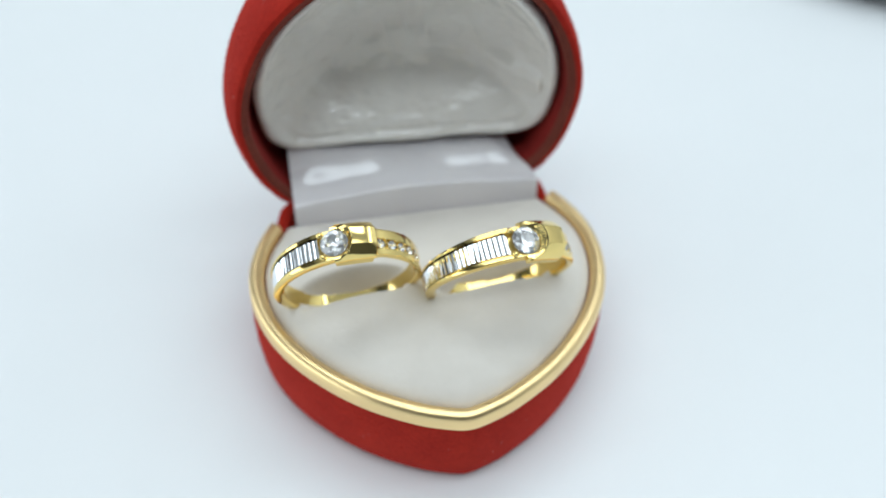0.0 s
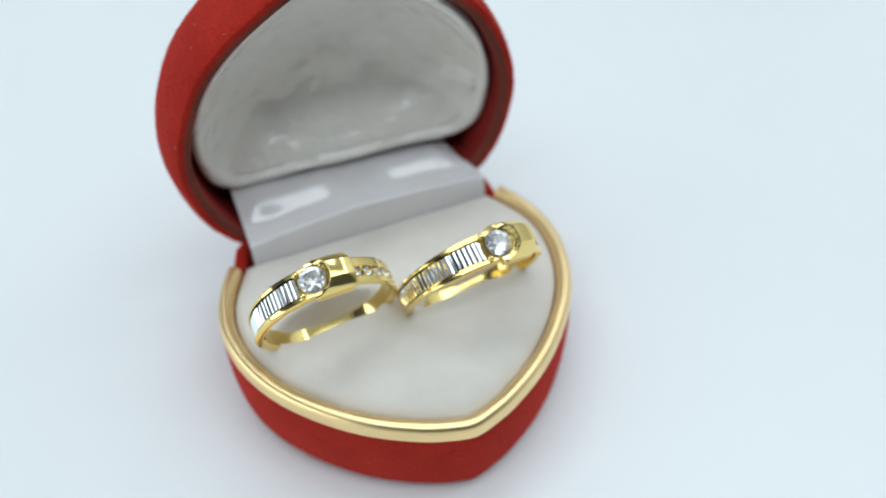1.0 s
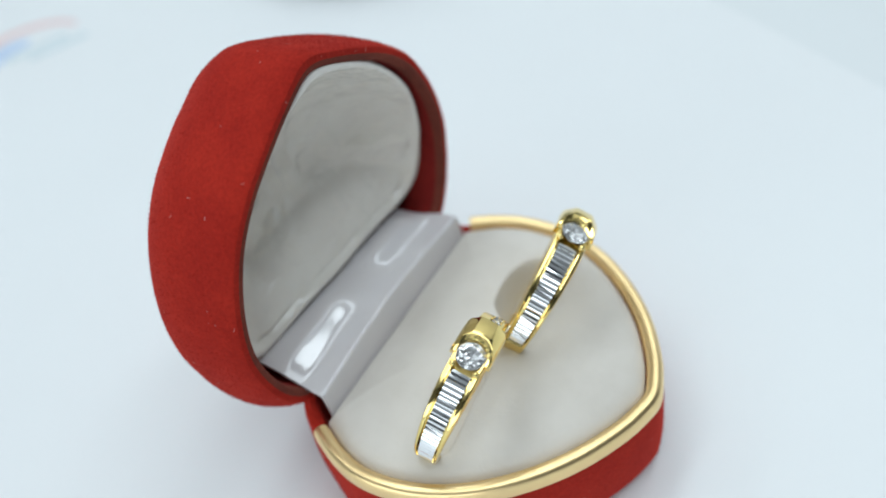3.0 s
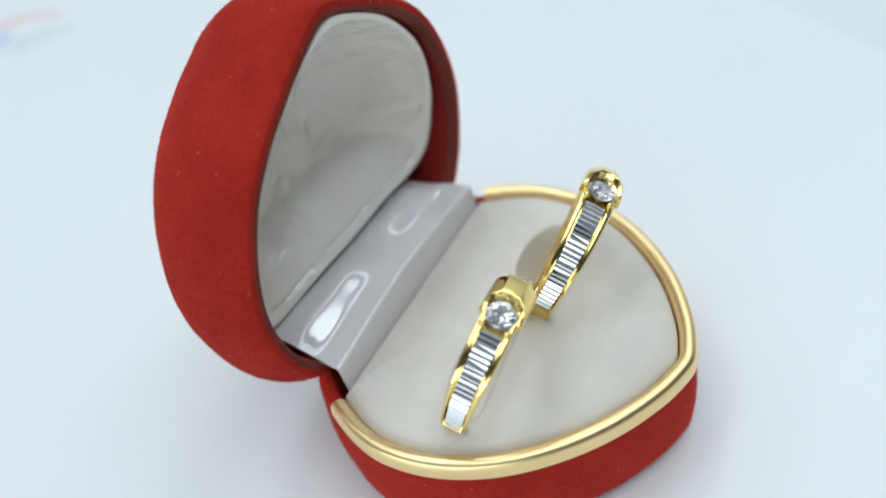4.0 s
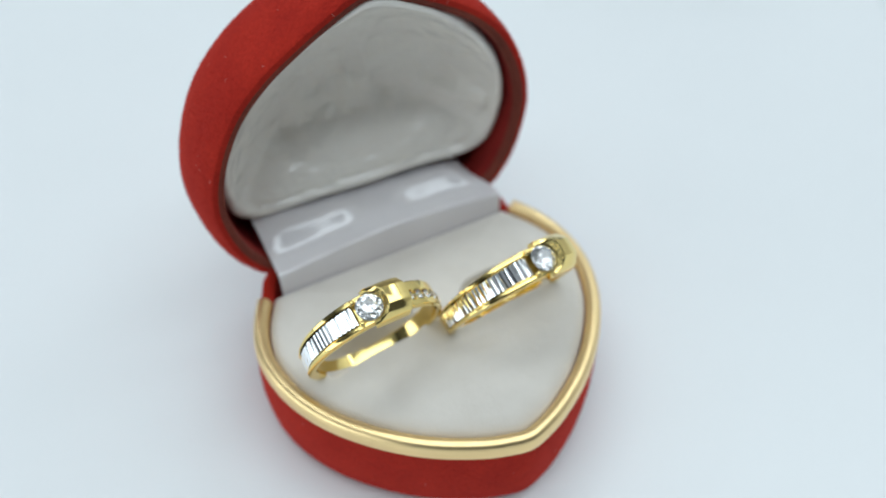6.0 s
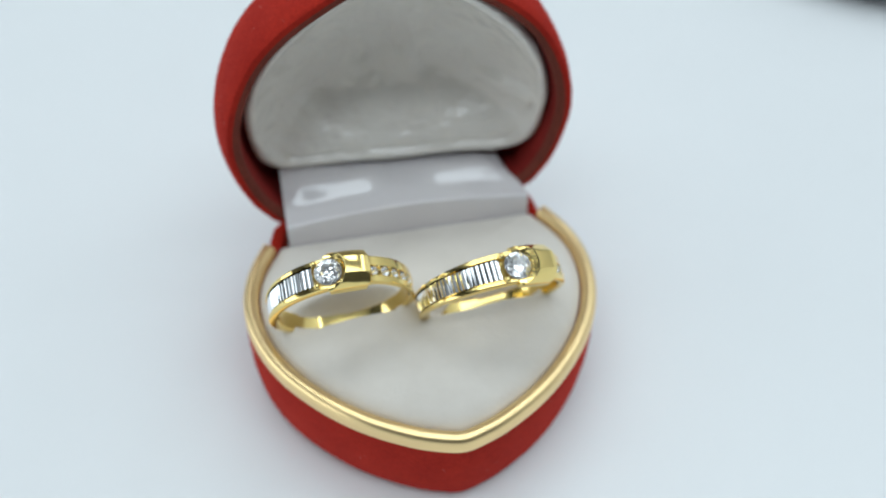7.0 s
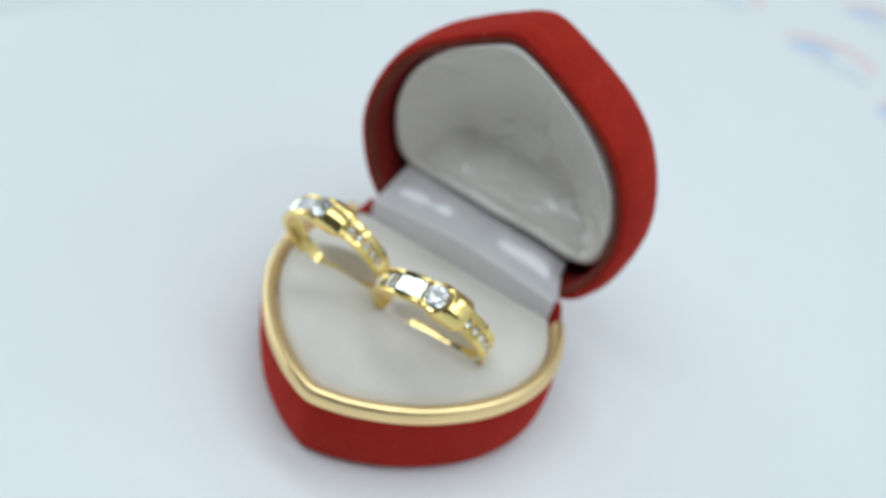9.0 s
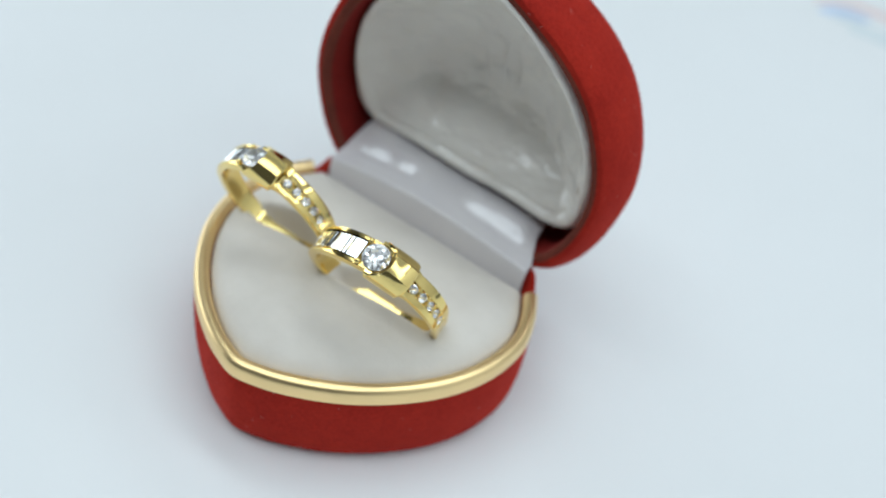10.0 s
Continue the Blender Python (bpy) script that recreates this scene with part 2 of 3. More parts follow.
def logo(parent, x, y, turn):
    m = pose(x * MM, y * MM, 0.00045, 0, 0, turn) @ Matrix.Diagonal((0.94, 1.25, 1, 1))
    bm = bmesh.new()
    arc_strip(bm, 16, -6, 17, 11, 165, 12, 3.2, 0)
    bm.transform(m)
    part("logo_arc", bm, INK_RED, parent, "faded red printed arc")
    bm = bmesh.new()
    arc_strip(bm, 13, -9, 9, 7, 175, 60, 6.5, 0)
    bm.transform(m)
    part("logo_patch", bm, INK_BLUE, parent, "faded blue printed patch")
    bm = bmesh.new()
    for k, (a, w) in enumerate(((8, 20), (14, 19))):
        vs = [bm.verts.new(Vector(((a + p) * MM, (q - 9 - 4 * k) * MM, 0))) for p, q in ((0, 0), (w, 0), (w, 2.4), (0, 2.4))]
        bm.faces.new(vs)
    bm.transform(m)
    part("logo_bar", bm, INK_GREY, parent, "faded grey-green printed bars")


# ---- ring box ----
BASE_HALF = [(0, -38.79), (3.17, -38.05), (6.75, -36.66), (12.6, -33.23), (18.05, -28.41), (22.67, -22.43), (25.51, -15.61), (26.16, -8.77), (24.93, -3.66), (22.85, 0.43), (20.6, 4.0), (17.2, 6.2), (8, 7), (0, 7)]
BASE_SHIFT = -0.24
LID_HALF = [(0, 40.8), (6.7, 38.2), (11.8, 35.4), (16.1, 32.6), (20.4, 28.4), (23.4, 23.3), (25.15, 18.3), (25.8, 13.5), (25.25, 9), (24, 4.7), (22.2, 1.2), (19.2, -1.8), (12, -3), (0, -3)]
LINER_HALF = [(0, 39.1), (7.1, 36.3), (11.8, 33.1), (16.0, 29.2), (19.5, 24.7), (21.7, 20.0), (22.8, 15.3), (22.9, 10.4), (21.8, 5.0), (17.9, 2.6), (9.1, 3.1), (0, 2.8)]
LID_AT = pose(0.00034, 0.00421, 0.018, 0.95, -1.26, 0.64)
# the liner sits askew in the lid: flush at the top, deeper towards the hinge
LINER_AT = LID_AT @ pose(0.00012, 0.00325, 0.020, 9.75, 0.83, -3.41)
LID_DEPTH, LID_SLOPE = 17.6, 0.08


def ring_box():
    rb = thing("ring_box", pose(0, 0, 0), "open red velvet heart-shaped ring box with gold trim", "ring box")
    o = mirrored(BASE_HALF, 16, BASE_SHIFT)
    for _ in range(25):
        o = 0.5 * o + 0.25 * (np.roll(o, 1, 0) + np.roll(o, -1, 0))
    # red base shell
    bm = bmesh.new()
    loops = [at_z(inset(o, 4.4), 0.0)]
    for k in range(7):
        a = radians(15 * k)
        loops.append(at_z(inset(o, 0.15 + 3.0 * (1 - math.sin(a))), 3.0 - 3.0 * math.cos(a)))
    loops += [at_z(inset(o, -0.12), 6), at_z(inset(o, -0.15), 9), at_z(inset(o, 0.1), 12.6, 1.6), at_z(inset(o, 0.4), 14.0, 2.0), at_z(inset(o, 1.2), 14.4, 2.2), at_z(inset(o, 2.0), 14.1, 2.2), at_z(inset(o, 2.4), 9)]
    loft(bm, loops, cap_start=True)
    velvet_nap(part("base_shell", bm, RED, rb, "red velvet base of the heart box"), 22000, 0.34 * MM, RED, 3)
    # gold trim round the rim, open at the hinge
    bm = bmesh.new()
    prof = [(0.15, 12.7), (-0.10, 12.85), (-0.14, 13.3), (-0.12, 13.9), (-0.05, 14.4), (0.1, 14.85), (0.35, 15.17), (0.7, 15.33), (1.05, 15.35), (1.4, 15.26), (1.72, 15.06), (1.95, 14.75), (2.08, 14.3), (2.1, 13.5), (0.8, 13.2)]
    n = len(o)
    keep = [i for i in range(-n // 2, n // 2 + 1) if o[i % n][1] < 1.0]
    lines = [[Vector((x * MM, y * MM, (z + 0.5 * smoothstep(-9, 1, y)) * MM)) for x, y in inset(o, d)] for d, z in prof]
    rows = [[line[i % n] for line in lines] for i in keep]
    loft(bm, rows, cap_start=True, cap_end=True)
    part("gold_trim", bm, TRIM_GOLD, rb, "shiny gold metal trim strip")
    # flocked cushion
    c = inset(o, 2.3)
    c[:, 1] = np.minimum(c[:, 1], 0.6)
    mid = np.array((0.0, -15.0))
    bm = bmesh.new()
    loops = [at_z(c, 8.0)]
    for k in range(110):
        s = 1 - k / 110
        q = mid + (c - mid) * s
        loops.append([Vector((x * MM, y * MM, cushion_z(x, y, 1 - s) * MM)) for x, y in q])
    loft(bm, loops, cap_end=True)
    part("cushion", bm, FLOCK, rb, "off-white flocked cushion with a ring slot", sharp=75)
    hinge_strip(rb)
    lid(rb)
    return rb


def velvet_nap(shell, count, length, mat, seed):
    """Short fibres that stand off a velvet shell."""
    rng = np.random.default_rng(seed)
    me = shell.data
    me.calc_loop_triangles()
    co = np.array([v.co for v in me.vertices])
    tri = np.array([t.vertices for t in me.loop_triangles])
    a, b, c = co[tri[:, 0]], co[tri[:, 1]], co[tri[:, 2]]
    cross = np.cross(b - a, c - a)
    area = np.linalg.norm(cross, axis=1)
    pick = rng.choice(len(tri), count, p=area / area.sum())
    r1, r2 = np.sqrt(rng.random((count, 1))), rng.random((count, 1))
    root = a[pick] * (1 - r1) + b[pick] * (r1 * (1 - r2)) + c[pick] * (r1 * r2)
    n = cross[pick] / area[pick][:, None]
    way = n + rng.normal(0, 0.55, (count, 3))
    way /= np.linalg.norm(way, axis=1)[:, None]
    side = np.cross(way, rng.normal(0, 1, (count, 3)))
    side /= np.linalg.norm(side, axis=1)[:, None]
    tip = root + way * length * rng.uniform(0.4, 1.0, (count, 1))
    verts = np.stack([root - side * 0.022 * MM, root + side * 0.022 * MM, tip], 1).reshape(-1, 3)
    nap = bpy.data.meshes.new("velvet_nap")
    nap.from_pydata(verts.tolist(), [], np.arange(count * 3).reshape(-1, 3).tolist())
    nap.materials.append(mat)
    ob = new("velvet_nap", nap)
    ob.parent = shell
    tagged(ob, kind="stuff")
    # stray pale lint lying on the pile
    pick = rng.choice(count, 110, replace=False)
    faces, verts = [], []
    for i in pick:
        flat = np.cross(n[i], rng.normal(0, 1, 3))
        flat /= np.linalg.norm(flat)
        over = np.cross(n[i], flat)
        size = rng.uniform(0.12, 0.55) * MM
        bend = rng.uniform(-0.4, 0.4) * size
        base = root[i] + n[i] * 0.2 * MM
        for s in (-1, -0.33, 0.33, 1):
            mid = base + flat * size * s * 0.5 + over * bend * s * s
            verts += [mid - over * 0.018 * MM, mid + over * 0.018 * MM]
        k = len(verts) - 8
        faces += [(k + a, k + a + 1, k + a + 3, k + a + 2) for a in (0, 2, 4)]
    me = bpy.data.meshes.new("lint")
    me.from_pydata([tuple(v) for v in verts], [], faces)
    me.materials.append(LINT)
    ob = new("lint", me)
    ob.parent = shell
    return tagged(ob, "pale lint on the velvet", kind="stuff")


def cushion_z(x, y, k):
    edge = min(1.0, k / 0.10)
    z = 13.9 + 1.0 * math.sqrt(max(0, 1 - (1 - edge) ** 2)) + 3.2 * (1 - (1 - min(1, k / 0.6)) ** 2)
    # slits that close round the sunken part of each ring
    drop = 0.0
    for cx, cz, cosine, lip, slant, lean in ((-12.58, 21.6, 0.94, -17.6, 0.026, 0.36), (7.6, 20.7, 0.93, -18.6, 0.078, 0.50)):
        u = x - cx
        if abs(u) < 8.9:
            bed = cz - math.sqrt(8.9 ** 2 - u * u) * cosine - 0.15
            front = lip + slant * u
            sunk = max(0.0, z - bed)
            ease = smoothstep(-8.5, -3, u) if lean > 0.4 else 1.0
            back = front + 1.6 + (1.2 + lean * sunk) * ease
            drop = max(drop, sunk * smoothstep(front - 0.7, front + 0.9, y) * (1 - smoothstep(back - 0.8, back + 0.6, y)))
    z -= drop
    z -= 1.0 * math.exp(-((x - 1.5) ** 2 / 34 + (y + 21.8) ** 2 / 9))
    z += 0.12 * noise.noise(Vector((x * 0.12, y * 0.12, 3)))
    return z


def soft_ramp(f, a, b, k=0.02):
    """From 0 to 1 in a straight slope with rounded ends."""
    return k * (math.log1p(math.exp((f - a) / k)) - math.log1p(math.exp((f - b) / k))) / (b - a)


def hinge_strip(parent):
    """A vinyl strip: upright from the cushion to a bowed fold, then back into the lid."""
    bm = bmesh.new()
    rows = []
    for k in range(97):
        u = -1 + k / 48
        x = 0.25 + 19.05 * u
        arch = 1 - math.sqrt(u * u + 0.015) ** 1.5
        fold_z = 18.0 + 1.7 * arch + 0.15 * noise.noise(Vector((x * 0.2, 0, 2.0)))
        end_z = 20.5 - 0.045 * x
        lobe = math.exp(-((abs(u + 0.02) - 0.56) / 0.40) ** 6)
        line = [(0.5, 11.2), (0.62, 12.5), (0.75, 13.6), (0.9, 15.2), (1.05, 16.6), (1.18, fold_z - 0.5), (1.27, fold_z - 0.16), (1.42, fold_z)]
        # a soft step across each half, which catches the light
        wave = 0.07 * noise.noise(Vector((x * 0.24, 3.0, 1.0)))
        steep = wave + 0.575 + 0.045 * smoothstep(0.45, 0.75, u) if u > 0 else wave + 0.58 + 0.05 * smoothstep(0.45, 0.75, -u)
        step = (steep - (end_z - fold_z) / 11.5) / 0.2236 * lobe
        for j in range(1, 27):
            f = j / 26
            z = fold_z + (end_z - fold_z - step) * f + step * soft_ramp(f, 0.28, 0.56)
            y = 1.42 + 11.5 * f
            z += 0.10 * noise.noise(Vector((x * 0.22 + y * 0.1, y * 0.32, 8.0))) * smoothstep(0, 0.15, f)
            line.append((y, z))
        pts = []
        for y, z in line:
            pull = 1 - 0.15 * smoothstep(1.5, 10, y) * smoothstep(0.5, 1.0, u)
            pts.append(Vector((x * pull * MM, y * MM, z * MM)))
        rows.append(pts + [p + Vector((0, 0.4 * MM, -0.35 * MM)) for p in pts[::-1]])
    loft(bm, rows, cap_start=True, cap_end=True)
    part("hinge_strip", bm, VINYL, parent, "glossy white folded vinyl hinge strip", sharp=60)


def in_lid(x, depth, s):
    """x across, depth back from the front edge, s up from the hinge."""
    return LID_AT @ Vector((x * MM, depth * (0.86 + 0.30 * min(s, 34) / 40) * MM, (s - LID_SLOPE * max(depth, 0)) * MM))


def ridge(p, a, b, width):
    """How near a point lies to a soft pleat from a to b."""
    d = np.subtract(b, a)
    s = min(1.0, max(0.0, float(np.dot(np.subtract(p, a), d) / np.dot(d, d))))
    away = np.subtract(p, np.add(a, d * s))
    return math.exp(-float(np.dot(away, away)) / width ** 2)


def lid(parent):
    o = mirrored(LID_HALF, 10)

    def ring(d, depth, low=-9.0):
        q = inset(o, d) if d < 2.5 else np.array((0, 19.0)) + (o - (0, 19.0)) * (1 - d / 23.5)
        full = min(1.0, depth / 6.0) if d < 0 else (1.0 if depth > 6 and d < 12 else 0.0)
        return [in_lid(x * (1 + 0.025 * full), depth, max(s, low) - 1.2 * full * (1 - smoothstep(0, 16, s))) for x, s in q]

    # outer shell, closed behind
    bm = bmesh.new()
    loops = [ring(2.0, 0.35), ring(1.2, 0.0), ring(0.4, 0.1), ring(0, 0.6), ring(-0.3, 3), ring(-0.4, 6), ring(-0.45, LID_DEPTH - 9)]
    r = 9.0
    for k in range(1, 9):
        a = radians(90 * k / 8)
        loops.append(ring(-0.45 + r * (1 - math.cos(a)), LID_DEPTH - r + r * math.sin(a)))
    loft(bm, loops, cap_end=True)
    velvet_nap(part("lid_shell", bm, RED, parent, "red velvet lid of the heart box"), 45000, 0.34 * MM, RED, 4)
    # worn front edge and inner wall
    bm = bmesh.new()
    loft(bm, [ring(1.05, 0.04), ring(1.3, -0.06), ring(1.7, -0.05), ring(2.0, 0.15), ring(2.15, 0.5), ring(2.22, 1.4)])
    part("lid_edge", bm, RED_EDGE, parent, "worn dark red front edge of the lid")
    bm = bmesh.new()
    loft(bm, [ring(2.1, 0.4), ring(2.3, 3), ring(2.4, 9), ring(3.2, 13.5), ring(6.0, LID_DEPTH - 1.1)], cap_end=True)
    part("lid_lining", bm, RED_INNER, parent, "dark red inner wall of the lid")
    # padded satin liner: rounded border, then a bowl
    q = mirrored(LINER_HALF, 12)
    for _ in range(10):
        q = 0.5 * q + 0.25 * (np.roll(q, 1, 0) + np.roll(q, -1, 0))
    mid = np.array((0.0, 22.0))
    bm = bmesh.new()
    loops = []
    for s, depth in ((1.0, 10.0), (1.0, 6.0), (0.994, 4.9), (0.982, 4.3), (0.962, 3.95), (0.940, 3.95), (0.920, 4.3), (0.905, 5.2)):
        loops.append([(c, min(depth, 4.5 + max(0.0, c[1] - 3.9)) if s < 0.95 else depth) for c in (mid + (p - mid) * s for p in q)])
    for k in range(1, 44):
        s = 0.905 * (1 - k / 44)
        loop = []
        for p in q:
            c = mid + (p - mid) * s
            wall = 5.2 + 9.0 * (1 - (s / 0.905) ** 3.2)
            rise = max(0.0, c[1] - 3.9)
            ground = 4.4 + 0.72 * rise + (0.055 + 0.025 * smoothstep(2, 9, c[0])) * rise ** 2
            # the satin runs from the bottom edge back up to a soft fold under the dome
            loop.append((c, -0.7 * math.log(math.exp(-wall / 0.7) + math.exp(-ground / 0.7))))
        loops.append(loop)
    pts = []
    for L in loops:
        pts.append([])
        for p, depth in L:
            w = noise.noise(Vector((p[0] * 0.13, p[1] * 0.2, 1.7))) * 0.6 + noise.noise(Vector((p[0] * 0.42, p[1] * 0.25, 5.0))) * 0.3
            w -= 0.3 * (1 - abs(noise.noise(Vector((p[0] * 0.3, p[1] * 0.16, 9.0))))) ** 4 * smoothstep(6, 12, p[1]) * (1 - smoothstep(20, 28, p[1]))
            w -= 0.7 * ridge(p, (10, 15.5), (19, 12), 2.2) + 0.5 * ridge(p, (-18.5, 19), (-14.5, 10), 2.0)
            pts[-1].append(LINER_AT @ Vector((p[0] * MM, (depth - 4.3 + (w if depth > 5.5 else 0.15 * w)) * MM, (p[1] - 20) * MM)))
    loft(bm, pts, cap_end=True)
    part("lid_liner", bm, SATIN, parent, "padded white satin liner of the lid", sharp=80)


# ---- rings ----
R_IN, R_OUT = 8.75, 9.9


def ring_point(phi, r, w):
    """phi from the top towards the ring's right; w along its axis, forward."""
    a = radians(phi)
    return Vector((r * math.sin(a) * MM, -w * MM, r * math.cos(a) * MM))


def smoothstep(a, b, x):
    t = max(0.0, min(1.0, (x - a) / (b - a)))
    return t * t * (3 - 2 * t)


def gold_ring(m, stone_phi, label):
    ring = thing("gold_ring", m, label, "ring", "pair of rings")
    P = stone_phi
    bag0, bag1 = P - 12.3, P - 101
    # band with a channel on both shoulders
    bm = bmesh.new()
    rows = []
    for k in range(180):
        phi = -180 + 2 * k
        d = phi - P
        top = 1 - smoothstep(60, 165, abs(d + 10))
        half = 1.35 + 0.75 * top - 0.22 * smoothstep(26, 36, d) - 0.55 * smoothstep(15, 105, -d) * top
        left = smoothstep(-104, -101, d) * (1 - smoothstep(-13, -11.5, d))
        right = smoothstep(24, 30, d) * (1 - smoothstep(80, 84, d))
        depth = 0.95 * left + 0.45 * right + 1.35 * smoothstep(-13, -11.5, d) * (1 - smoothstep(9, 13, d))
        rail = 0.70 - 0.32 * smoothstep(15, 100, -d) * top
        rt = R_OUT + 0.25 * top
        rr = rt - 0.40 * smoothstep(26, 34, d) * (1 - smoothstep(90, 110, d))
        back = 0.75 * right
        w0, w1 = -half, half
        c0, c1 = w0 + rail + back, w1 - rail - 0.25 * right
        prof = [(R_IN + 0.05, w0 + 0.25), (R_IN, 0), (R_IN + 0.05, w1 - 0.25), (R_IN + 0.3, w1), (rr - 0.3, w1), (rr - 0.06, w1 - 0.12), (rr, w1 - 0.3),
                (rr - 0.04, c1 + 0.05), (rr - 0.1 - depth, c1), (rr - 0.1 - depth, c0), (rr - 0.04, c0 - 0.05), (rr, w0 + 0.3), (rr - 0.06, w0 + 0.12), (rr - 0.3, w0), (R_IN + 0.3, w0)]
        rows.append([ring_point(phi, r, w) for r, w in prof])
    rows.append(rows[0])
    loft(bm, rows)
    bmesh.ops.remove_doubles(bm, verts=bm.verts[:], dist=1e-7)
    part("band", bm, RING_GOLD, ring, sharp=30)
    # saddle collar that grips the round stone
    bm = bmesh.new()
    rows = []
    arch = [(0.0, 11.5), (0.4, 11.49), (0.8, 11.47), (1.1, 11.45), (1.2, 11.40), (1.6, 11.07), (1.9, 10.82), (2.2, 10.60), (2.38, 10.42), (2.52, 10.15), (2.58, 9.8), (2.6, 9.5)]
    for w, crown in [(-a, c) for a, c in arch[:0:-1]] + arch:
        # the rim arches over the stone; a concave niche runs down to its girdle
        rim = 2.2 * math.sqrt(max(0.0, 1 - (w / 2.75) ** 2)) - 0.75 * smoothstep(1.9, 2.6, abs(w))
        deep = max(-0.9, math.sqrt(max(0.0, 1.74 ** 2 - w * w)) if abs(w) < 1.73 else -0.3)
        p0 = P + math.degrees(rim / 10.9)
        pd = P + math.degrees(min(deep, rim - 0.05) / 10.3)
        p1 = P + 28 - (1.5 if abs(w) > 2.3 else 0)
        lift = 0.3 * (1 - smoothstep(1.9, 2.6, abs(w)))
        low = min(10.3, crown - 0.3)
        line = [ring_point(pd, 9.2, w), ring_point(pd, low, w), ring_point((pd + p0) / 2 + 0.5, (low + crown) / 2 - 0.1, w), ring_point(p0, crown - 0.12 + lift, w), ring_point(p0 + 0.4, crown + 0.02 + lift, w), ring_point(p0 + 1.5, crown + 0.02 + lift, w)]
        for s in (0.25, 0.5, 0.75):
            line.append(ring_point(p0 + (p1 - p0) * s, crown + lift * (1 - s) + 0.03 * math.sin(math.pi * s), w))
        line += [ring_point(p1 - 0.7, crown - 0.05, w), ring_point(p1, crown - 0.2, w), ring_point(p1, 9.2, w)]
        rows.append(line)
    loft(bm, rows, closed=True, cap_start=True, cap_end=True)
    part("collar", bm, RING_GOLD, ring, "smooth raised gold collar", sharp=18)
    # round brilliant
    seat = ring_point(P, 10.45, 0)
    turn = Matrix.Translation(seat) @ pose(0, 0, 0, 0, P, 0)
    part("round_stone", brilliant(1.72, turn), STONE, ring, "clear round faceted stone", smooth=False)
    # white cone added under the stone, which throws light back up through it
    bm = bmesh.new()
    loft(bm, [[turn @ Vector((r * math.cos(a * math.pi / 8) * MM, r * math.sin(a * math.pi / 8) * MM, z * MM)) for a in range(16)]
              for r, z in ((1.78, -0.06), (0.9, -0.98), (0.1, -1.66))], cap_end=True)
    part("stone_reflector", bm, STONE_REFLECTOR, ring, "white reflector added under the round stone to brighten it", smooth=False)
    for w in (-1.5, 1.5):
        bm = bmesh.new()
        bmesh.ops.create_uvsphere(bm, u_segments=10, v_segments=7, radius=0.42 * MM, matrix=Matrix.Translation(ring_point(P - 9.5, 10.3, w)))
        part("prong", bm, RING_GOLD, ring)
    # baguettes
    count = 24
    step = (bag0 - bag1) / count
    for k in range(count):
        phi = bag0 - step * (k + 0.5)
        half = 0.98 + 0.30 * (1 - k / count)
        part("baguette_stone", baguette(phi, step, half), SILVER, ring, smooth=False)
    # small stones beyond the collar
    for k in range(5):
        phi = P + 34.5 + 10.2 * k
        turn = Matrix.Translation(ring_point(phi, 9.66, 0.28)) @ pose(0, 0, 0, 0, phi, 0)
        part("small_stone", brilliant(0.62, turn), STONE, ring, smooth=False)
        for dw in (-0.62, 0.62):
            bm = bmesh.new()
            bmesh.ops.create_uvsphere(bm, u_segments=8, v_segments=6, radius=0.2 * MM, matrix=Matrix.Translation(ring_point(phi + 5.1, 9.62, 0.28 + dw)))
            part("bead", bm, RING_GOLD, ring)
    return ring


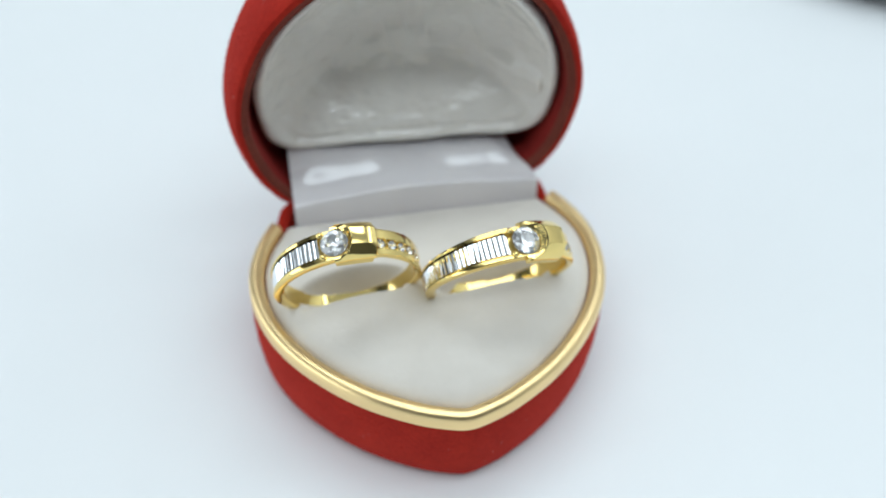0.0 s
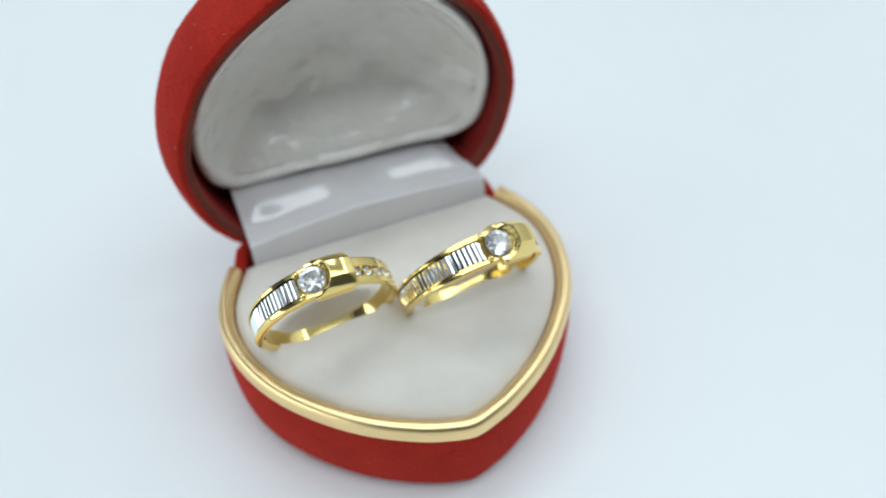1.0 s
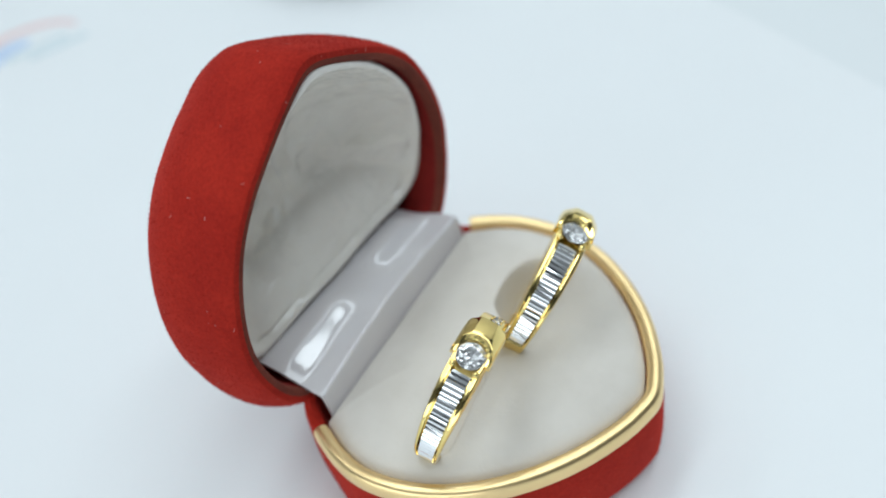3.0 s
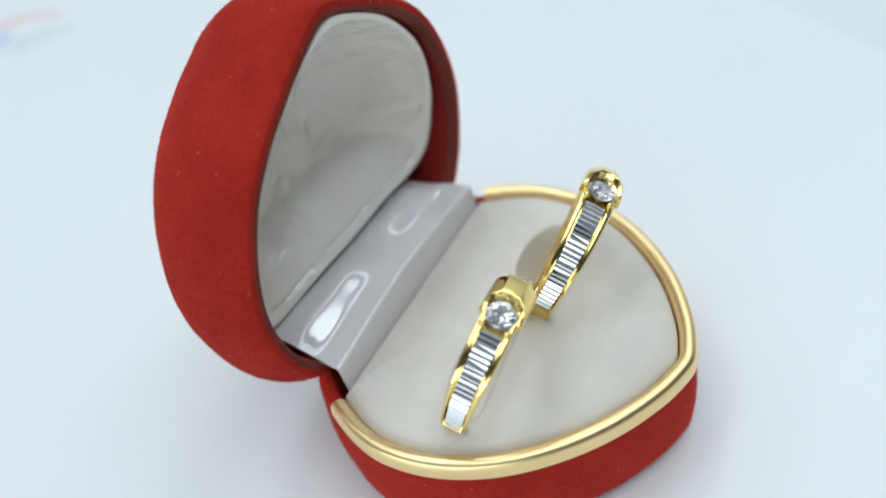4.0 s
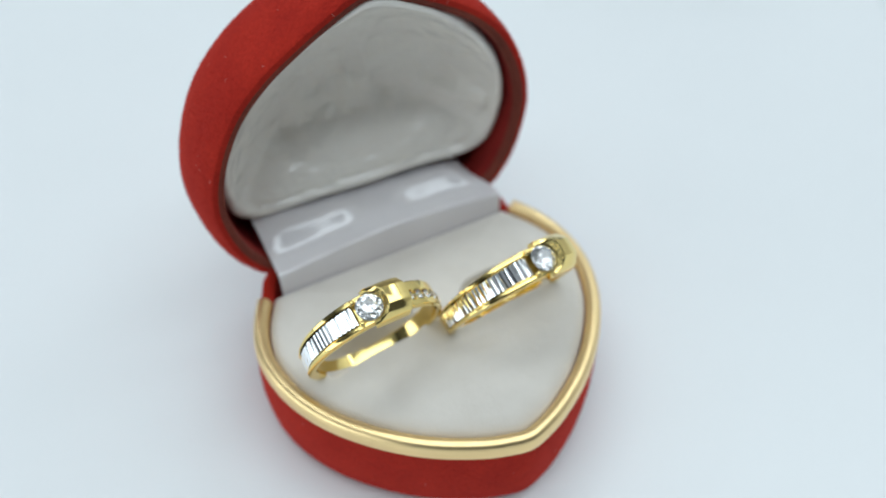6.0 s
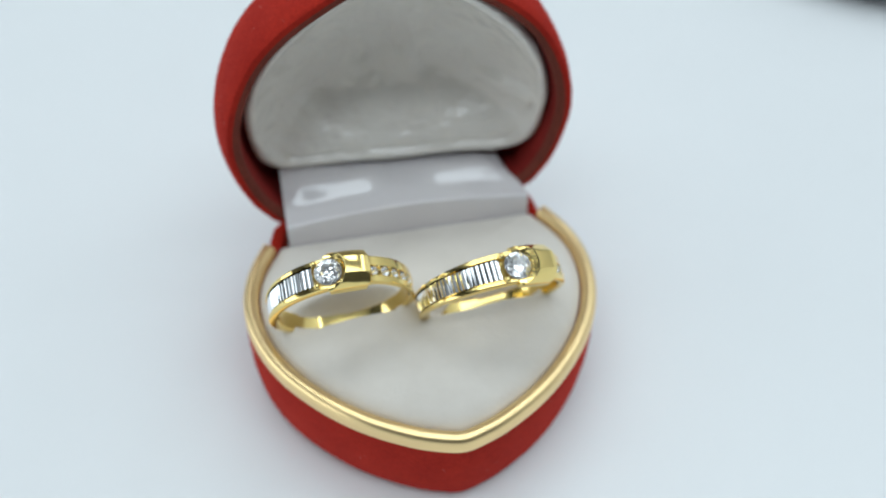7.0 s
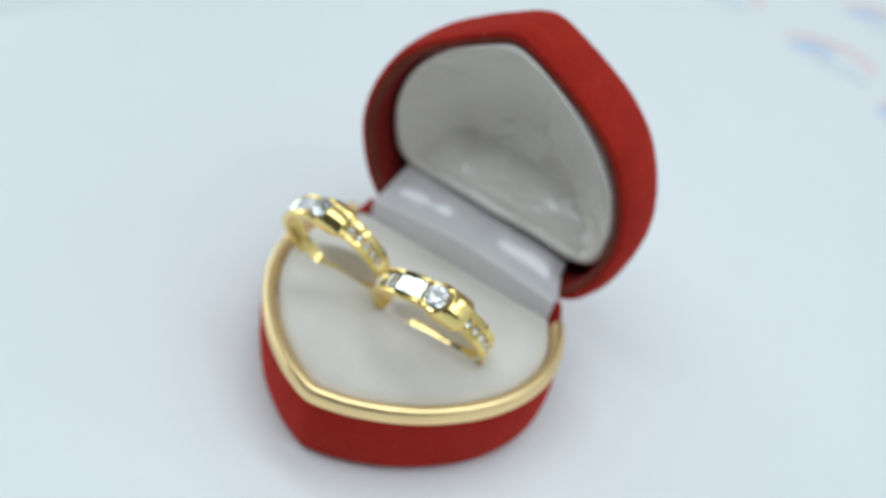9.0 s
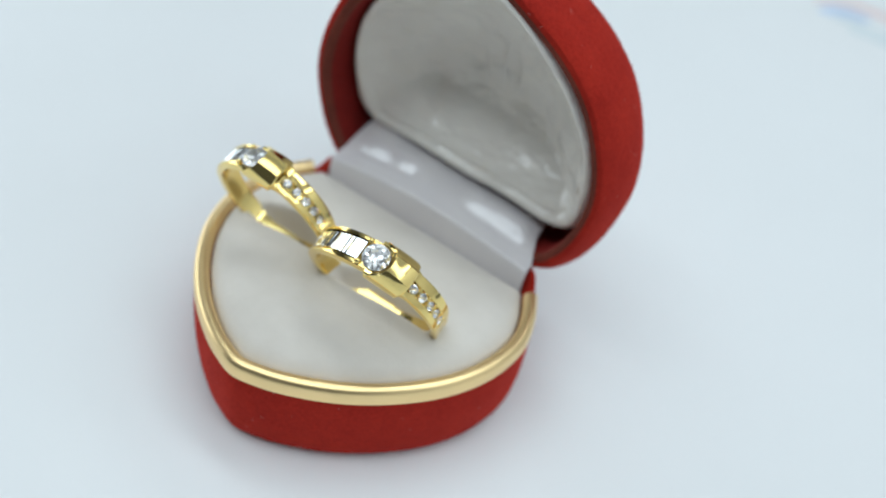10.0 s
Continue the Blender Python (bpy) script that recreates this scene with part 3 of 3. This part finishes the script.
def brilliant(r, m):
    bm = bmesh.new()

    def loop(rad, h, n, off=0.0):
        return [bm.verts.new(m @ Vector((rad * r * MM * math.cos(2 * math.pi * (k + off) / n), rad * r * MM * math.sin(2 * math.pi * (k + off) / n), h * r * MM))) for k in range(n)]

    table = loop(0.55, 0.33, 8)
    star = loop(0.78, 0.20, 8, 0.5)
    girdle = loop(1.0, 0.02, 16)
    low = loop(1.0, -0.05, 16)
    pav = loop(0.45, -0.50, 8, 0.5)
    tip = bm.verts.new(m @ Vector((0, 0, -0.86 * r * MM)))
    bm.faces.new(table)
    for k in range(8):
        j = (k + 1) % 8
        bm.faces.new((table[k], star[k], table[j]))
        bm.faces.new((table[j], star[k], girdle[(2 * k + 2) % 16], star[j]))
        bm.faces.new((star[k], girdle[2 * k], girdle[2 * k + 1]))
        bm.faces.new((star[k], girdle[2 * k + 1], girdle[(2 * k + 2) % 16]))
        bm.faces.new((pav[k], low[2 * k + 1], low[2 * k]))
        bm.faces.new((pav[k], low[(2 * k + 2) % 16], low[2 * k + 1]))
        bm.faces.new((pav[k], tip, pav[j], low[(2 * k + 2) % 16]))
    for k in range(16):
        j = (k + 1) % 16
        bm.faces.new((girdle[k], low[k], low[j], girdle[j]))
    return bm


def baguette(phi, step, half):
    bm = bmesh.new()
    e, f = step * 0.485, step * 0.10
    tilt, skew = random.uniform(-0.012, 0.012), random.uniform(-0.008, 0.008)
    loft(bm, [[ring_point(phi + a * e2, r + k * (a * tilt + b * skew), b * h) for a, b in ((-1, -1), (1, -1), (1, 1), (-1, 1))] for e2, h, r, k in
              ((e, half, 9.3, 0), (e, half, 9.93, 0), (f, half - 0.08, 10.02, 1))], cap_start=True, cap_end=True)
    return bm


random.seed(5)
room()
table()
paper = sheet()
for x, y, a in ((12.5, 204.5, 0), (51, 183.4, -24), (21, 257, 0), (-33.5, 226, -6)):
    logo(paper, x, y - 200, a)
ring_box()
gold_ring(pose(-0.01258, -0.0176, 0.0216, 20, 0, 1.5), -10.0, "yellow gold ring with baguettes and one round clear stone")
gold_ring(pose(0.0076, -0.0194, 0.0209, 26.5, 0, 4.5) @ Matrix.Scale(1.04, 4), 8.0, "yellow gold ring leaning forward beside its pair")


def grey_dish():
    bm = bmesh.new()
    n = 72
    prof = [(0, 0.2), (26, 0.2), (33, 0.6), (38.5, 5), (40, 10.5), (40.6, 11), (41.2, 10.6), (40.2, 4.5), (35, 0), (0.5, 0)]
    loft(bm, [[Vector((r * math.cos(2 * math.pi * k / n) * MM, r * math.sin(2 * math.pi * k / n) * MM, z * MM)) for k in range(n)] for r, z in [(max(r, 0.2), z) for r, z in prof]], cap_start=True, cap_end=True)
    bm.transform(pose(0.149, 0.103, 0))
    solo("dish", bm, GREY_OBJ, "round dark grey dish lying on the white sheet", "dish")


grey_dish()
